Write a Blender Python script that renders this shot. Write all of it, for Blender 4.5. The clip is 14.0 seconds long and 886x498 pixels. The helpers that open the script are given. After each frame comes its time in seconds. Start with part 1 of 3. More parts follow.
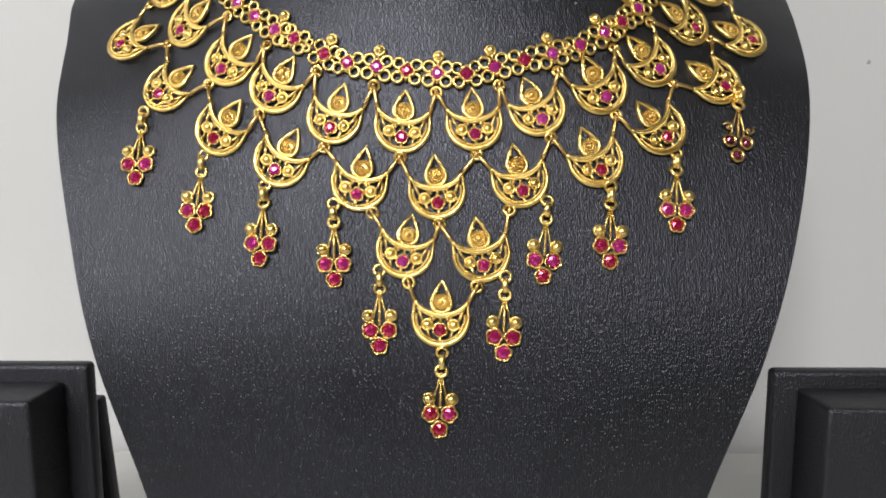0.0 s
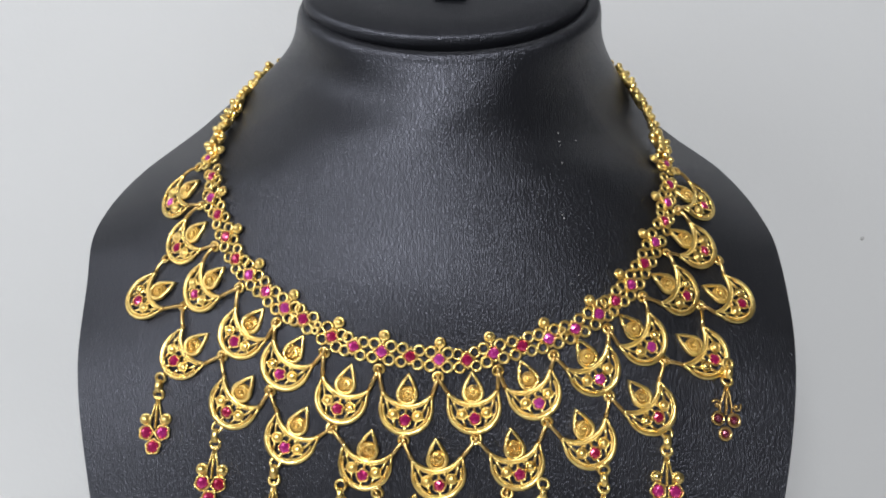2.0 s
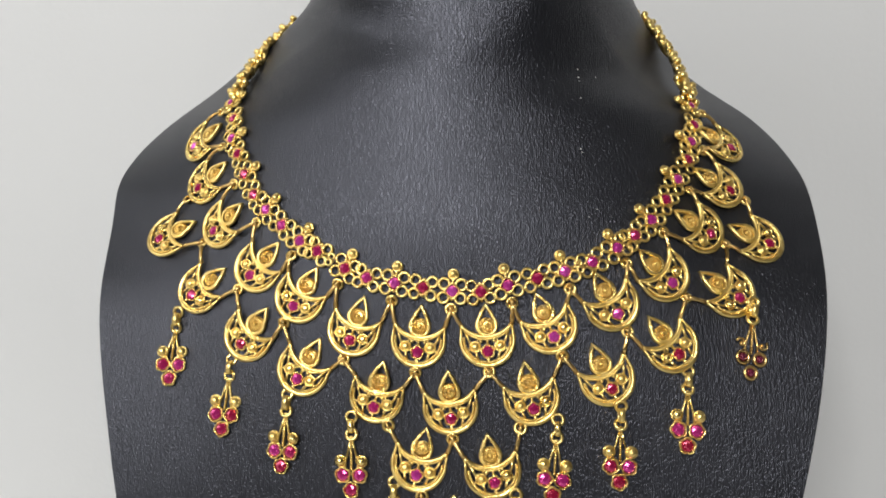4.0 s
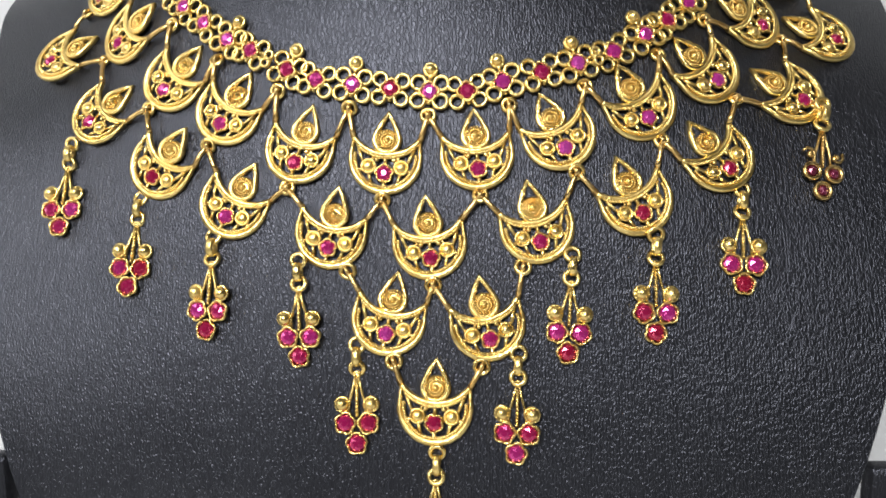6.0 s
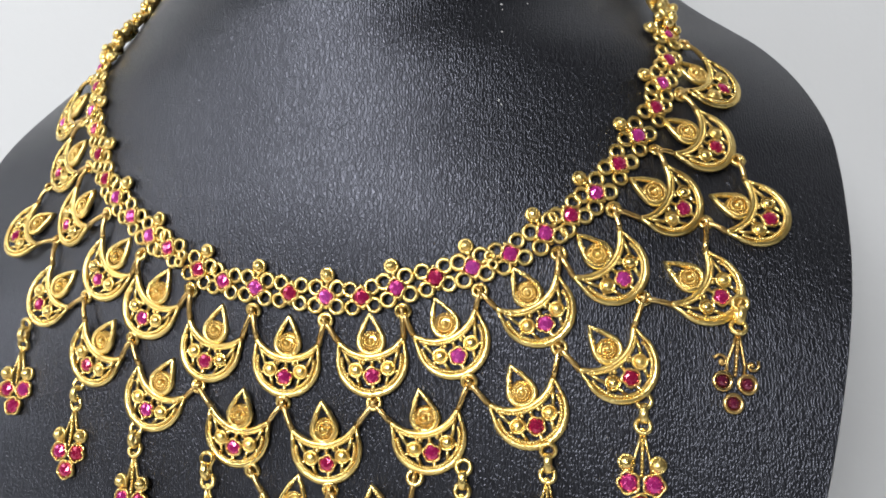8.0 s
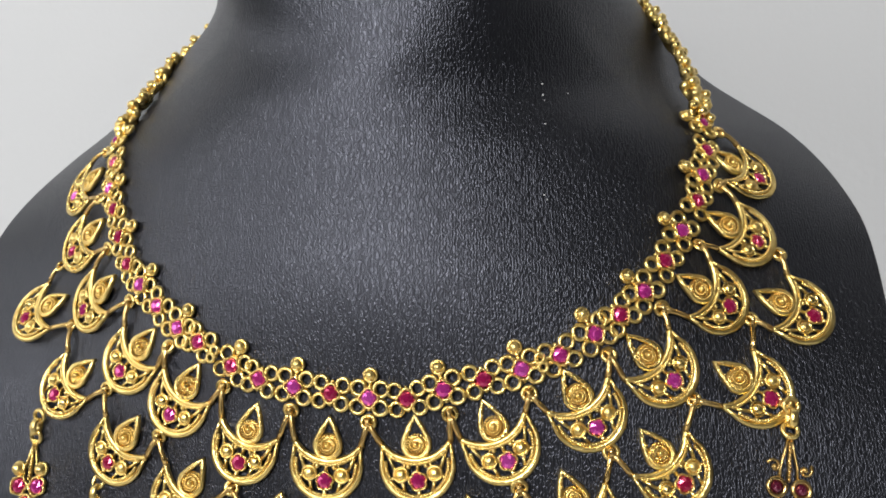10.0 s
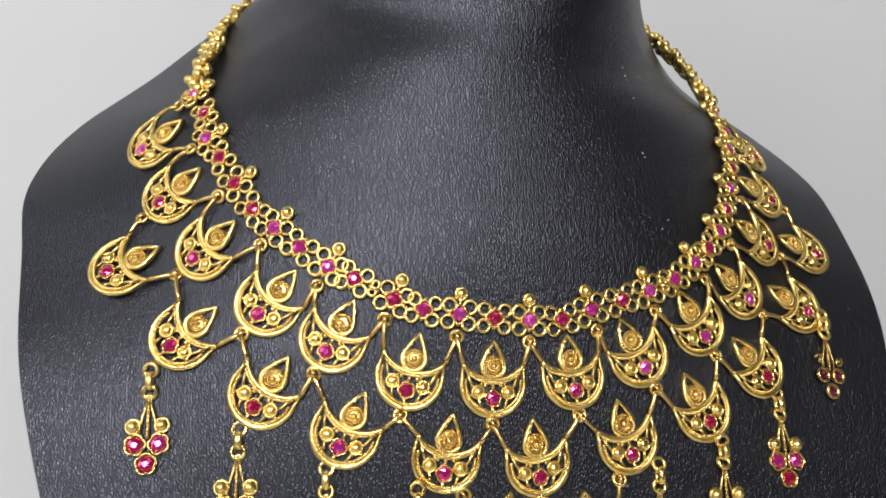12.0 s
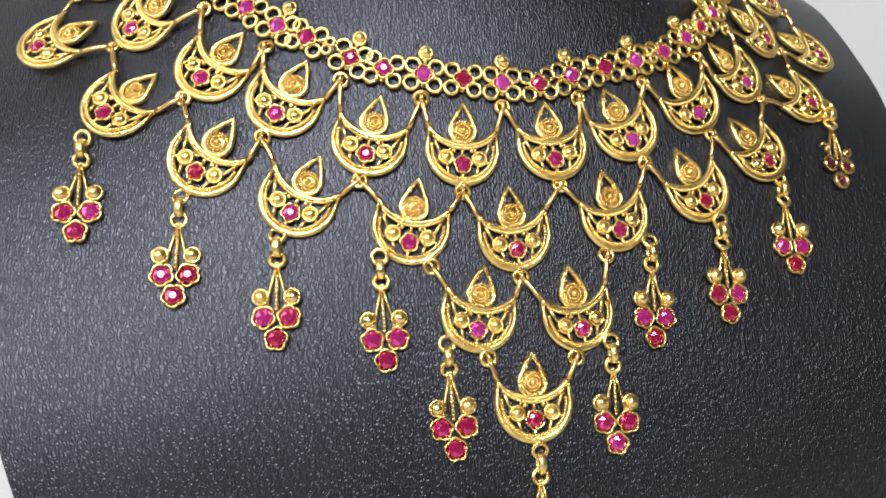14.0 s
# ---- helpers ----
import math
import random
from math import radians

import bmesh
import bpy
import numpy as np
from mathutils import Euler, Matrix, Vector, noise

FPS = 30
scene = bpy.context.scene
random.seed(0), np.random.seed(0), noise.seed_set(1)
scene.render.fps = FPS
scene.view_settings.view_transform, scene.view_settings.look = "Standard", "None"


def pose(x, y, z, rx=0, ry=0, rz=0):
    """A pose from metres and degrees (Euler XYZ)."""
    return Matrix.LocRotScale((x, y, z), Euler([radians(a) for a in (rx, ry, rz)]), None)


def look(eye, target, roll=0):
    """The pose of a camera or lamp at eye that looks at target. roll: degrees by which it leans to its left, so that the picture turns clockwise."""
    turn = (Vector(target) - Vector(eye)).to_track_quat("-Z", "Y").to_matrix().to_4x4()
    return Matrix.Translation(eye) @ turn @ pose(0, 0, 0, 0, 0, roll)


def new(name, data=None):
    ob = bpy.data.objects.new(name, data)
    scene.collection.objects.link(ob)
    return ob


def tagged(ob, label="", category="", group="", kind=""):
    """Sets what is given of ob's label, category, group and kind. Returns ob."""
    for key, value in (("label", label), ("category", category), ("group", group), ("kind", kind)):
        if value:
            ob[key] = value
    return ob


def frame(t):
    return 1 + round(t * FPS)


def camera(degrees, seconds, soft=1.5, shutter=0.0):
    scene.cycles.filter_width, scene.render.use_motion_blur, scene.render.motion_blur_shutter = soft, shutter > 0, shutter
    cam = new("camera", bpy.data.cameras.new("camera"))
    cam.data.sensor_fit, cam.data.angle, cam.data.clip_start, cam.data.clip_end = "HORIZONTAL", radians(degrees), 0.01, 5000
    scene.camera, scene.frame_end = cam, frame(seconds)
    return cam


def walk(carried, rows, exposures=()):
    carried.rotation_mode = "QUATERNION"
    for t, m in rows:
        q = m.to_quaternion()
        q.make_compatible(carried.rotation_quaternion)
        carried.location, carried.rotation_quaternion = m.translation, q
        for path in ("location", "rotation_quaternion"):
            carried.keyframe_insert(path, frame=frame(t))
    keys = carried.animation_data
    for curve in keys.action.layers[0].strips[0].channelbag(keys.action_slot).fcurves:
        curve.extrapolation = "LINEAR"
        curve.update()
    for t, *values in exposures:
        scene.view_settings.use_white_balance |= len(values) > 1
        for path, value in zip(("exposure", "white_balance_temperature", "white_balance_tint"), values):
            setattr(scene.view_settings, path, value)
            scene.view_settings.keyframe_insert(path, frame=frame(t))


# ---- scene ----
cam = camera(63.9, 14.0, soft=1.9)
# The chest leans back from the upright by this much; paths and fronts are given in its own frame (x right, y away, z up the chest).
LEANED = pose(0, 0, 0.0296, -10, 0, 0)
ROWS = [
    (0, 0.0025, -0.0023, 0.1232, -0.29, -0.02, 0.75),
    (0.3, 0.0013, 0.0071, 0.1296, -1.27, 0.21, 1.10),
    (0.5, 0.0029, 0.0137, 0.1352, -2.76, 0.69, 1.66),
    (0.7, 0.0050, 0.0147, 0.1412, -2.04, 0.62, 2.10),
    (0.9, 0.0065, 0.0074, 0.1547, -0.45, 0.54, 1.98),
    (1, 0.0073, 0.0064, 0.1588, -0.74, 0.68, 1.99),
    (1.5, 0.0078, -0.0007, 0.1804, -0.93, 0.38, 1.94),
    (2, 0.0040, -0.0111, 0.1991, -0.66, -0.12, 1.30),
    (2.5, 0.0049, -0.0213, 0.2245, -1.10, 1.00, 1.87),
    (2.8, 0.0014, -0.0252, 0.2300, -1.22, 0.46, 1.24),
    (3, -0.0002, -0.0248, 0.2318, -2.24, 0.50, 1.28),
    (3.5, 0.0025, -0.0201, 0.2093, -1.17, -0.55, 2.15),
    (4, 0.0120, -0.0084, 0.1759, 0.73, -0.56, 4.82),
    (4.2, 0.0154, 0.0001, 0.1619, 0.78, -0.47, 4.77),
    (6.3, 0.0091, 0.0400, 0.1359, -0.03, 0.49, 3.29),
    (6.5, 0.0159, 0.0404, 0.1390, 0.24, 0.65, 4.53),
    (7, 0.0270, 0.0412, 0.1551, -1.03, 0.65, 6.89),
    (7.5, 0.0383, 0.0425, 0.1664, -0.69, 1.06, 9.52),
    (8, 0.0508, 0.0443, 0.1804, -1.64, 1.25, 11.57),
    (8.5, 0.0617, 0.0492, 0.1940, -1.91, 1.64, 14.80),
    (8.7, 0.0655, 0.0505, 0.1989, -1.67, 1.77, 15.03),
    (10.8, -0.0043, 0.0355, 0.1930, 2.65, 0.35, -0.69),
    (11, -0.0147, 0.0329, 0.1903, 4.04, 0.33, -3.40),
    (11.5, -0.0349, 0.0308, 0.1845, 3.69, 1.45, -7.47),
    (12, -0.0505, 0.0302, 0.1739, 3.49, 1.87, -11.36),
    (12.5, -0.0550, 0.0352, 0.1594, 3.41, 2.45, -12.05),
    (13, -0.0525, 0.0410, 0.1413, 3.44, 2.45, -12.41),
    (13.5, -0.0522, 0.0469, 0.1278, 4.40, 2.38, -13.40),
    (14, -0.0412, 0.0469, 0.1249, 4.18, 3.18, -10.87),
]
# seconds, stops, kelvin, tint of the clip's camera
EXPOSURES = [
    (0.0, 0.0, 6700, 10), (0.8, 0.04, 6600, 10), (1.5, -0.05, 6300, 10), (2.1, -0.04, 6350, 10), (2.6, -0.1, 6650, 9), (4.0, -0.04, 6650, 9),
    (6.5, 0.28, 6400, 10), (7.5, 0.27, 6380, 10), (8.7, 0.11, 6360, 10), (11.0, -0.02, 6580, 10), (12.5, 0.03, 6430, 11), (13.3, 0.31, 6330, 11), (14.0, 0.39, 6380, 11),
]
walk(cam, [(t, LEANED @ pose(x, y, z, 90 + pitch, roll, yaw)) for t, x, y, z, pitch, roll, yaw in ROWS], EXPOSURES)

# ---------------------------------------------------------------- light
world = bpy.data.worlds.new("room_air")
scene.world = world
world.use_nodes = True
world.node_tree.nodes["Background"].inputs[0].default_value = (0.80, 0.88, 1.0, 1)
world.node_tree.nodes["Background"].inputs[1].default_value = 0.12
scene.view_settings.exposure = 0.0


def area_lamp(name, eye, target, sx, sy, watts, colour):
    data = bpy.data.lights.new(name, "AREA")
    data.shape, data.size, data.size_y, data.energy, data.color = "RECTANGLE", sx, sy, watts, colour
    ob = new(name, data)
    ob.matrix_world = look(eye, target)
    return tagged(ob, "soft white area light from out of view", "lamp")


area_lamp("window_lamp", (-0.30, -0.92, 0.88), (0, 0.2, 0.16), 0.56, 0.40, 18.0, (0.98, 0.985, 1.0))
# added side fill with no known source: grades the wall, shadows the bust's right
area_lamp("side_fill_lamp", (-1.25, -0.30, 0.72), (0.05, 0.25, 0.2), 0.6, 0.7, 5.5, (0.96, 0.98, 1.0))
# weak overhead fill, added to lift the room and gold; no fitting is known
area_lamp("overhead_fill_lamp", (0.1, -0.9, 1.93), (0.1, -0.9, 0), 1.0, 0.3, 1.8, (1.0, 0.97, 0.92))

# ---------------------------------------------------------------- materials


def material(name, base, rough, metal=0.0):
    m = bpy.data.materials.new(name)
    m.use_nodes = True
    n = m.node_tree.nodes
    b = n["Principled BSDF"]
    b.inputs["Base Color"].default_value = (*base, 1)
    b.inputs["Roughness"].default_value = rough
    b.inputs["Metallic"].default_value = metal
    return m, n, m.node_tree.links, b


def node(n, kind, **values):
    x = n.new(kind)
    for key, value in values.items():
        x.inputs[key.replace("_", " ")].default_value = value
    return x


def ramp(n, l, fac, stops):
    r = n.new("ShaderNodeValToRGB")
    while len(r.color_ramp.elements) < len(stops):
        r.color_ramp.elements.new(0.5)
    for e, (p, c) in zip(r.color_ramp.elements, stops):
        e.position, e.color = p, (*c, 1)
    l.new(fac, r.inputs[0])
    return r.outputs[0]


def leather(name, base, rough, grain, strength):
    """Black leatherette: fine upright winding wrinkles and a dusty wear at large scale."""
    m, n, l, b = material(name, base, rough)
    co = n.new("ShaderNodeTexCoord").outputs["Object"]
    ridge = n.new("ShaderNodeTexWave")
    ridge.wave_type, ridge.bands_direction, ridge.wave_profile = "BANDS", "X", "SIN"
    for key, value in (("Scale", grain), ("Distortion", 7.0), ("Detail", 1.0), ("Detail Scale", 2.6), ("Detail Roughness", 0.5)):
        ridge.inputs[key].default_value = value
    l.new(co, ridge.inputs["Vector"])
    fine = node(n, "ShaderNodeTexNoise", Scale=grain * 7.0, Detail=2.0)
    l.new(co, fine.inputs["Vector"])
    add = n.new("ShaderNodeMath")
    add.operation = "MULTIPLY_ADD"
    add.inputs[1].default_value = 0.4
    l.new(fine.outputs["Fac"], add.inputs[0])
    l.new(ridge.outputs["Fac"], add.inputs[2])
    bump = node(n, "ShaderNodeBump", Strength=strength, Distance=0.000058)
    l.new(add.outputs[0], bump.inputs["Height"])
    l.new(bump.outputs[0], b.inputs["Normal"])
    b.inputs["Specular IOR Level"].default_value = 0.64
    b.inputs["Specular Tint"].default_value = (0.84, 0.86, 1.0, 1)
    wear = node(n, "ShaderNodeTexNoise", Scale=22.0, Detail=5.0)
    l.new(co, wear.inputs["Vector"])
    dark, light = tuple(c * 0.75 for c in base), tuple(c * 1.35 for c in base)
    l.new(ramp(n, l, wear.outputs["Fac"], [(0.3, dark), (0.7, light)]), b.inputs["Base Color"])
    rr = node(n, "ShaderNodeMapRange", To_Min=rough - 0.06, To_Max=rough + 0.08)
    l.new(wear.outputs["Fac"], rr.inputs[0])
    l.new(rr.outputs[0], b.inputs["Roughness"])
    return m


def gold(name, base, rough, bumpy):
    """Plated gold: small tarnish shifts and casting ripple."""
    m, n, l, b = material(name, base, rough, 1.0)
    co = n.new("ShaderNodeTexCoord").outputs["Object"]
    info = n.new("ShaderNodeObjectInfo")
    tarnish = node(n, "ShaderNodeTexNoise", Scale=420.0, Detail=3.0)
    l.new(co, tarnish.inputs["Vector"])
    low = (base[0] * 0.82, base[1] * 0.74, base[2] * 0.60)
    l.new(ramp(n, l, tarnish.outputs["Fac"], [(0.32, low), (0.62, base)]), b.inputs["Base Color"])
    ripple = node(n, "ShaderNodeTexNoise", Scale=1900.0, Detail=2.0)
    l.new(co, ripple.inputs["Vector"])
    bump = node(n, "ShaderNodeBump", Strength=bumpy, Distance=0.00012)
    l.new(ripple.outputs["Fac"], bump.inputs["Height"])
    l.new(bump.outputs[0], b.inputs["Normal"])
    rr = node(n, "ShaderNodeMapRange", To_Min=rough - 0.05, To_Max=rough + 0.07)
    l.new(info.outputs["Random"], rr.inputs[0])
    l.new(rr.outputs[0], b.inputs["Roughness"])
    return m


def ruby_stone(name, stops):
    m, n, l, b = material(name, stops[0][1], 0.09)
    info = n.new("ShaderNodeObjectInfo")
    l.new(ramp(n, l, info.outputs["Random"], stops), b.inputs["Base Color"])
    b.inputs["IOR"].default_value = 1.76
    b.inputs["Coat Weight"].default_value = 0.25
    b.inputs["Coat Roughness"].default_value = 0.03
    b.inputs["Metallic"].default_value = 0.5
    return m


def plaster(name, base, scale, strength, rough=0.75):
    m, n, l, b = material(name, base, rough)
    co = n.new("ShaderNodeTexCoord").outputs["Object"]
    big = node(n, "ShaderNodeTexNoise", Scale=5.0, Detail=4.0)
    l.new(co, big.inputs["Vector"])
    l.new(ramp(n, l, big.outputs["Fac"], [(0.3, tuple(c * 0.955 for c in base)), (0.7, base)]), b.inputs["Base Color"])
    small = node(n, "ShaderNodeTexNoise", Scale=scale, Detail=5.0)
    l.new(co, small.inputs["Vector"])
    bump = node(n, "ShaderNodeBump", Strength=strength, Distance=0.0006)
    l.new(small.outputs["Fac"], bump.inputs["Height"])
    l.new(bump.outputs[0], b.inputs["Normal"])
    return m


LEATHER = leather("black_leatherette", (0.0052, 0.0055, 0.0064), 0.35, 520.0, 1.0)
LEATHER_STAND = leather("black_stand_leatherette", (0.007, 0.0072, 0.0075), 0.40, 520.0, 1.0)
GOLD = gold("yellow_gold", (1.0, 0.765, 0.29), 0.30, 1.0)
GRAIN = gold("granulated_gold", (1.0, 0.74, 0.26), 0.30, 0.6)
OLD_GOLD = gold("tarnished_gold", (0.80, 0.56, 0.22), 0.30, 0.5)
RUBY = ruby_stone("ruby_red", [(0.0, (0.38, 0.010, 0.045)), (0.6, (0.46, 0.016, 0.12)), (1.0, (0.55, 0.035, 0.27))])
PINK = ruby_stone("ruby_pink", [(0.0, (0.52, 0.025, 0.24)), (1.0, (0.64, 0.08, 0.43))])
DULL_STONE = ruby_stone("ruby_dull", [(0.0, (0.13, 0.012, 0.035)), (1.0, (0.2, 0.02, 0.06))])
WALL = plaster("white_wall_paint", (0.655, 0.655, 0.65), 260.0, 0.25)
TABLE = plaster("white_laminate", (0.72, 0.72, 0.70), 700.0, 0.1, 0.5)
ROOM = plaster("room_paint", (0.17, 0.17, 0.17), 200.0, 0.2)
FLOOR = plaster("floor_tile", (0.28, 0.25, 0.22), 200.0, 0.2, 0.5)
SPECK, _, _, _ = material("wall_speck", (0.40, 0.39, 0.38), 0.7)

# ---------------------------------------------------------------- mesh helpers
MM = 0.001


class Build:
    """Vertices and faces of one mesh."""

    def __init__(self):
        self.v, self.f = [], []

    def tube(self, path, ru, rv=None, sides=6, closed=False, up=(0, 0, 1)):
        """A wire along path; ru is its half width across, rv along `up`. Both may be lists."""
        n = len(path)
        path = [Vector(p) for p in path]
        base, up = len(self.v), Vector(up)
        for i, p in enumerate(path):
            a = path[(i - 1) % n] if closed or i else p
            b = path[(i + 1) % n] if closed or i < n - 1 else p
            d = (b - a).normalized()
            across = d.cross(up)
            if across.length < 1e-4:
                across = d.cross(Vector((1, 0.2, 0.1)))
            across.normalize()
            top = across.cross(d)
            h = ru[i] if isinstance(ru, list) else ru
            k = h if rv is None else (rv[i] if isinstance(rv, list) else rv)
            for j in range(sides):
                w = 2 * math.pi * (j + 0.5) / sides
                self.v.append(p + across * (h * math.cos(w)) + top * (k * math.sin(w)))
        for i in range(n if closed else n - 1):
            q = (i + 1) % n
            for j in range(sides):
                r = (j + 1) % sides
                self.f.append((base + i * sides + j, base + i * sides + r, base + q * sides + r, base + q * sides + j))
        if not closed:
            self.f.append(tuple(base + j for j in range(sides))[::-1])
            self.f.append(tuple(base + (n - 1) * sides + j for j in range(sides)))
        return self

    def ring(self, c, r, wire, n=14, sides=6, tall=None, normal=(0, 0, 1), stretch=1.0):
        q = Vector((0, 0, 1)).rotation_difference(Vector(normal))
        pts = [Vector(c) + q @ Vector((r * math.cos(2 * math.pi * i / n), stretch * r * math.sin(2 * math.pi * i / n), 0)) for i in range(n)]
        return self.tube(pts, wire, tall, sides, True, Vector(normal))

    def ball(self, c, r, n=8, m=5, flat=1.0):
        base = len(self.v)
        c = Vector(c)
        self.v.append(c + Vector((0, 0, r * flat)))
        for i in range(1, m):
            a = math.pi * i / m
            for j in range(n):
                w = 2 * math.pi * j / n
                self.v.append(c + Vector((r * math.sin(a) * math.cos(w), r * math.sin(a) * math.sin(w), r * flat * math.cos(a))))
        self.v.append(c - Vector((0, 0, r * flat)))
        for j in range(n):
            k = (j + 1) % n
            self.f.append((base, base + 1 + j, base + 1 + k))
            for i in range(m - 2):
                self.f.append((base + 1 + i * n + j, base + 1 + (i + 1) * n + j, base + 1 + (i + 1) * n + k, base + 1 + i * n + k))
            self.f.append((base + 1 + (m - 2) * n + j, base + 1 + (m - 1) * n, base + 1 + (m - 2) * n + k))
        return self

    def lathe(self, c, profile, n=20, lobes=0, depth=0.0):
        """Turned about the local z axis; profile of (radius, height); lobes make a scalloped outline."""
        base = len(self.v)
        c = Vector(c)
        for r, h in profile:
            for j in range(n):
                w = 2 * math.pi * j / n
                k = r * (1 - 1.6 * depth * (1 - abs(math.cos(lobes * w / 2)))) if lobes else r
                self.v.append(c + Vector((k * math.cos(w), k * math.sin(w), h)))
        for i in range(len(profile) - 1):
            for j in range(n):
                k = (j + 1) % n
                self.f.append((base + i * n + j, base + i * n + k, base + (i + 1) * n + k, base + (i + 1) * n + j))
        self.f.append(tuple(base + (len(profile) - 1) * n + j for j in range(n)))
        return self

    def mesh(self, name, mat, smooth=True, scale=MM):
        me = bpy.data.meshes.new(name)
        me.from_pydata([tuple(Vector(p) * scale) for p in self.v], [], self.f)
        bm = bmesh.new()
        bm.from_mesh(me)
        bmesh.ops.recalc_face_normals(bm, faces=bm.faces)
        bm.to_mesh(me)
        bm.free()
        me.polygons.foreach_set("use_smooth", [smooth] * len(me.polygons))
        me.materials.append(mat)
        return me


def part(name, me, parent, m=None, label=""):
    ob = new(name, me)
    ob.parent = parent
    if m is not None:
        ob.matrix_local = m
    return tagged(ob, label)


def box_mesh(name, x, y, z, mat, bevel=0.0, segments=3):
    bm = bmesh.new()
    bmesh.ops.create_cube(bm, size=1)
    bmesh.ops.scale(bm, vec=(x, y, z), verts=bm.verts)
    if bevel:
        bmesh.ops.bevel(bm, geom=bm.edges[:], offset=bevel, segments=segments, affect="EDGES", profile=0.5)
    me = bpy.data.meshes.new(name)
    bm.to_mesh(me)
    bm.free()
    me.polygons.foreach_set("use_smooth", [bevel > 0] * len(me.polygons))
    me.materials.append(mat)
    return me


def slab(name, x0, x1, y0, y1, z0, z1, mat, label, bevel=0.0):
    ob = new(name, box_mesh(name, x1 - x0, y1 - y0, z1 - z0, mat, bevel))
    ob.location = ((x0 + x1) / 2, (y0 + y1) / 2, (z0 + z1) / 2)
    return tagged(ob, label, "room", kind="structure")


# ---------------------------------------------------------------- room
WALL_Y = 0.33
slab("wall_north", -1.7, 1.7, WALL_Y, WALL_Y + 0.1, -0.75, 1.95, WALL, "plain matt white painted wall behind the bust")
slab("wall_south", -1.7, 1.7, -2.6, -2.5, -0.75, 1.95, ROOM, "plain painted wall closing the room")
slab("wall_west", -1.8, -1.7, -2.6, WALL_Y + 0.1, -0.75, 1.95, ROOM, "plain painted wall closing the room")
slab("wall_east", 1.7, 1.8, -2.6, WALL_Y + 0.1, -0.75, 1.95, ROOM, "plain painted wall closing the room")
slab("ceiling", -1.8, 1.8, -2.6, WALL_Y + 0.1, 1.95, 2.05, ROOM, "plain painted ceiling")
slab("floor", -1.8, 1.8, -2.6, WALL_Y + 0.1, -0.85, -0.75, FLOOR, "dull brown tiled floor")
tabletop = slab("tabletop", -0.75, 0.75, -0.12, WALL_Y - 0.002, -0.03, 0.0, TABLE, "white laminate counter under the display stands", 0.003)
for sx in (-0.70, 0.70):
    leg = new("counter_side", box_mesh("counter_side", 0.04, 0.40, 0.72, TABLE, 0.003))
    leg.location = (sx, 0.105, -0.39)
    tagged(leg, "white laminate side panel carrying the counter", "panel", kind="structure")

# ---------------------------------------------------------------- bust
# Sections of the bust from base to neck: front height, front depth, tilt, half width, bow, roundness, middle.
CENTRE, TWIST, SKEW = -0.0005, -0.0236, 0.045
SECTIONS = [
    (0.0000, 0.1714, 10, 0.0572, 0.0069, 0.0, -0.0053),
    (0.0500, 0.1741, 5, 0.0681, 0.0042, 0.0, -0.0053),
    (0.0950, 0.1757, 1, 0.0851, 0.0020, 0.0, -0.0047),
    (0.1280, 0.1780, 0, 0.0956, 0.0070, 0.0, -0.0042),
    (0.1600, 0.1806, 0, 0.1042, 0.0175, 0.0, -0.0048),
    (0.1850, 0.1822, 0, 0.1085, 0.0345, 0.0, -0.0051),
    (0.2030, 0.1847, 3, 0.1095, 0.0465, 0.0, -0.0064),
    (0.2160, 0.1858, 8, 0.1019, 0.0530, 0.0, -0.0066),
    (0.2270, 0.1863, 16, 0.0779, 0.0555, 0.1, -0.0068),
    (0.2370, 0.1866, 32, 0.0540, 0.0500, 0.6, -0.0011),
    (0.2488, 0.1868, 50, 0.0455, 0.0291, 1.0, 0.0007),
]
SECTIONS = [np.array(s) for s in SECTIONS]


def section(v):
    i = min(int(v), len(SECTIONS) - 2)
    f, p1, p2 = v - i, SECTIONS[i], SECTIONS[i + 1]
    p0 = SECTIONS[i - 1] if i else 2 * p1 - p2
    p3 = SECTIONS[i + 2] if i + 2 < len(SECTIONS) else 2 * p2 - p1
    return 0.5 * (2 * p1 + (p2 - p0) * f + (2 * p0 - 5 * p1 + 4 * p2 - p3) * f * f + (3 * p1 - p0 - 3 * p2 + p3) * f ** 3)


def bow_of(t, v):
    """How the front falls back from the middle (0) to the side (1); the shoulders fall back most."""
    k = min(max((v - 5.5) / 2, 0.0), 1.0)
    edge = 0.62 + 0.75 * k * k * (3 - 2 * k)
    return t * t if t < 0.72 else 0.72 ** 2 + 1.44 * edge * (t - 0.72)


def on_bust(v, u, inset=0.0):
    """The skin of the bust: v runs from base to neck, u round it in degrees from the front's middle."""
    z0, y0, tilt, w, bow, rnd, mid = section(v)
    u, tilt = radians(u), radians(tilt)
    w, y0 = w - inset, y0 + inset
    bow *= 1 + SKEW * math.sin(u) * min(max(v - 4.5, 0.0), 1.0) * min(max(9.5 - v, 0.0), 1.0)
    if abs(u) <= math.pi / 2:
        s = bow * ((1 - rnd) * bow_of(abs(math.sin(u)), v) + rnd * (1 - math.cos(u)))
    else:
        s = bow * ((1 - rnd) * bow_of(1.0, v) + rnd) + (0.03 * (1 - rnd) + bow * rnd) * -math.cos(u)
    x = w * math.sin(u)
    return Vector((mid + x, y0 + s * math.cos(tilt) + TWIST * x, z0 + s * math.sin(tilt)))


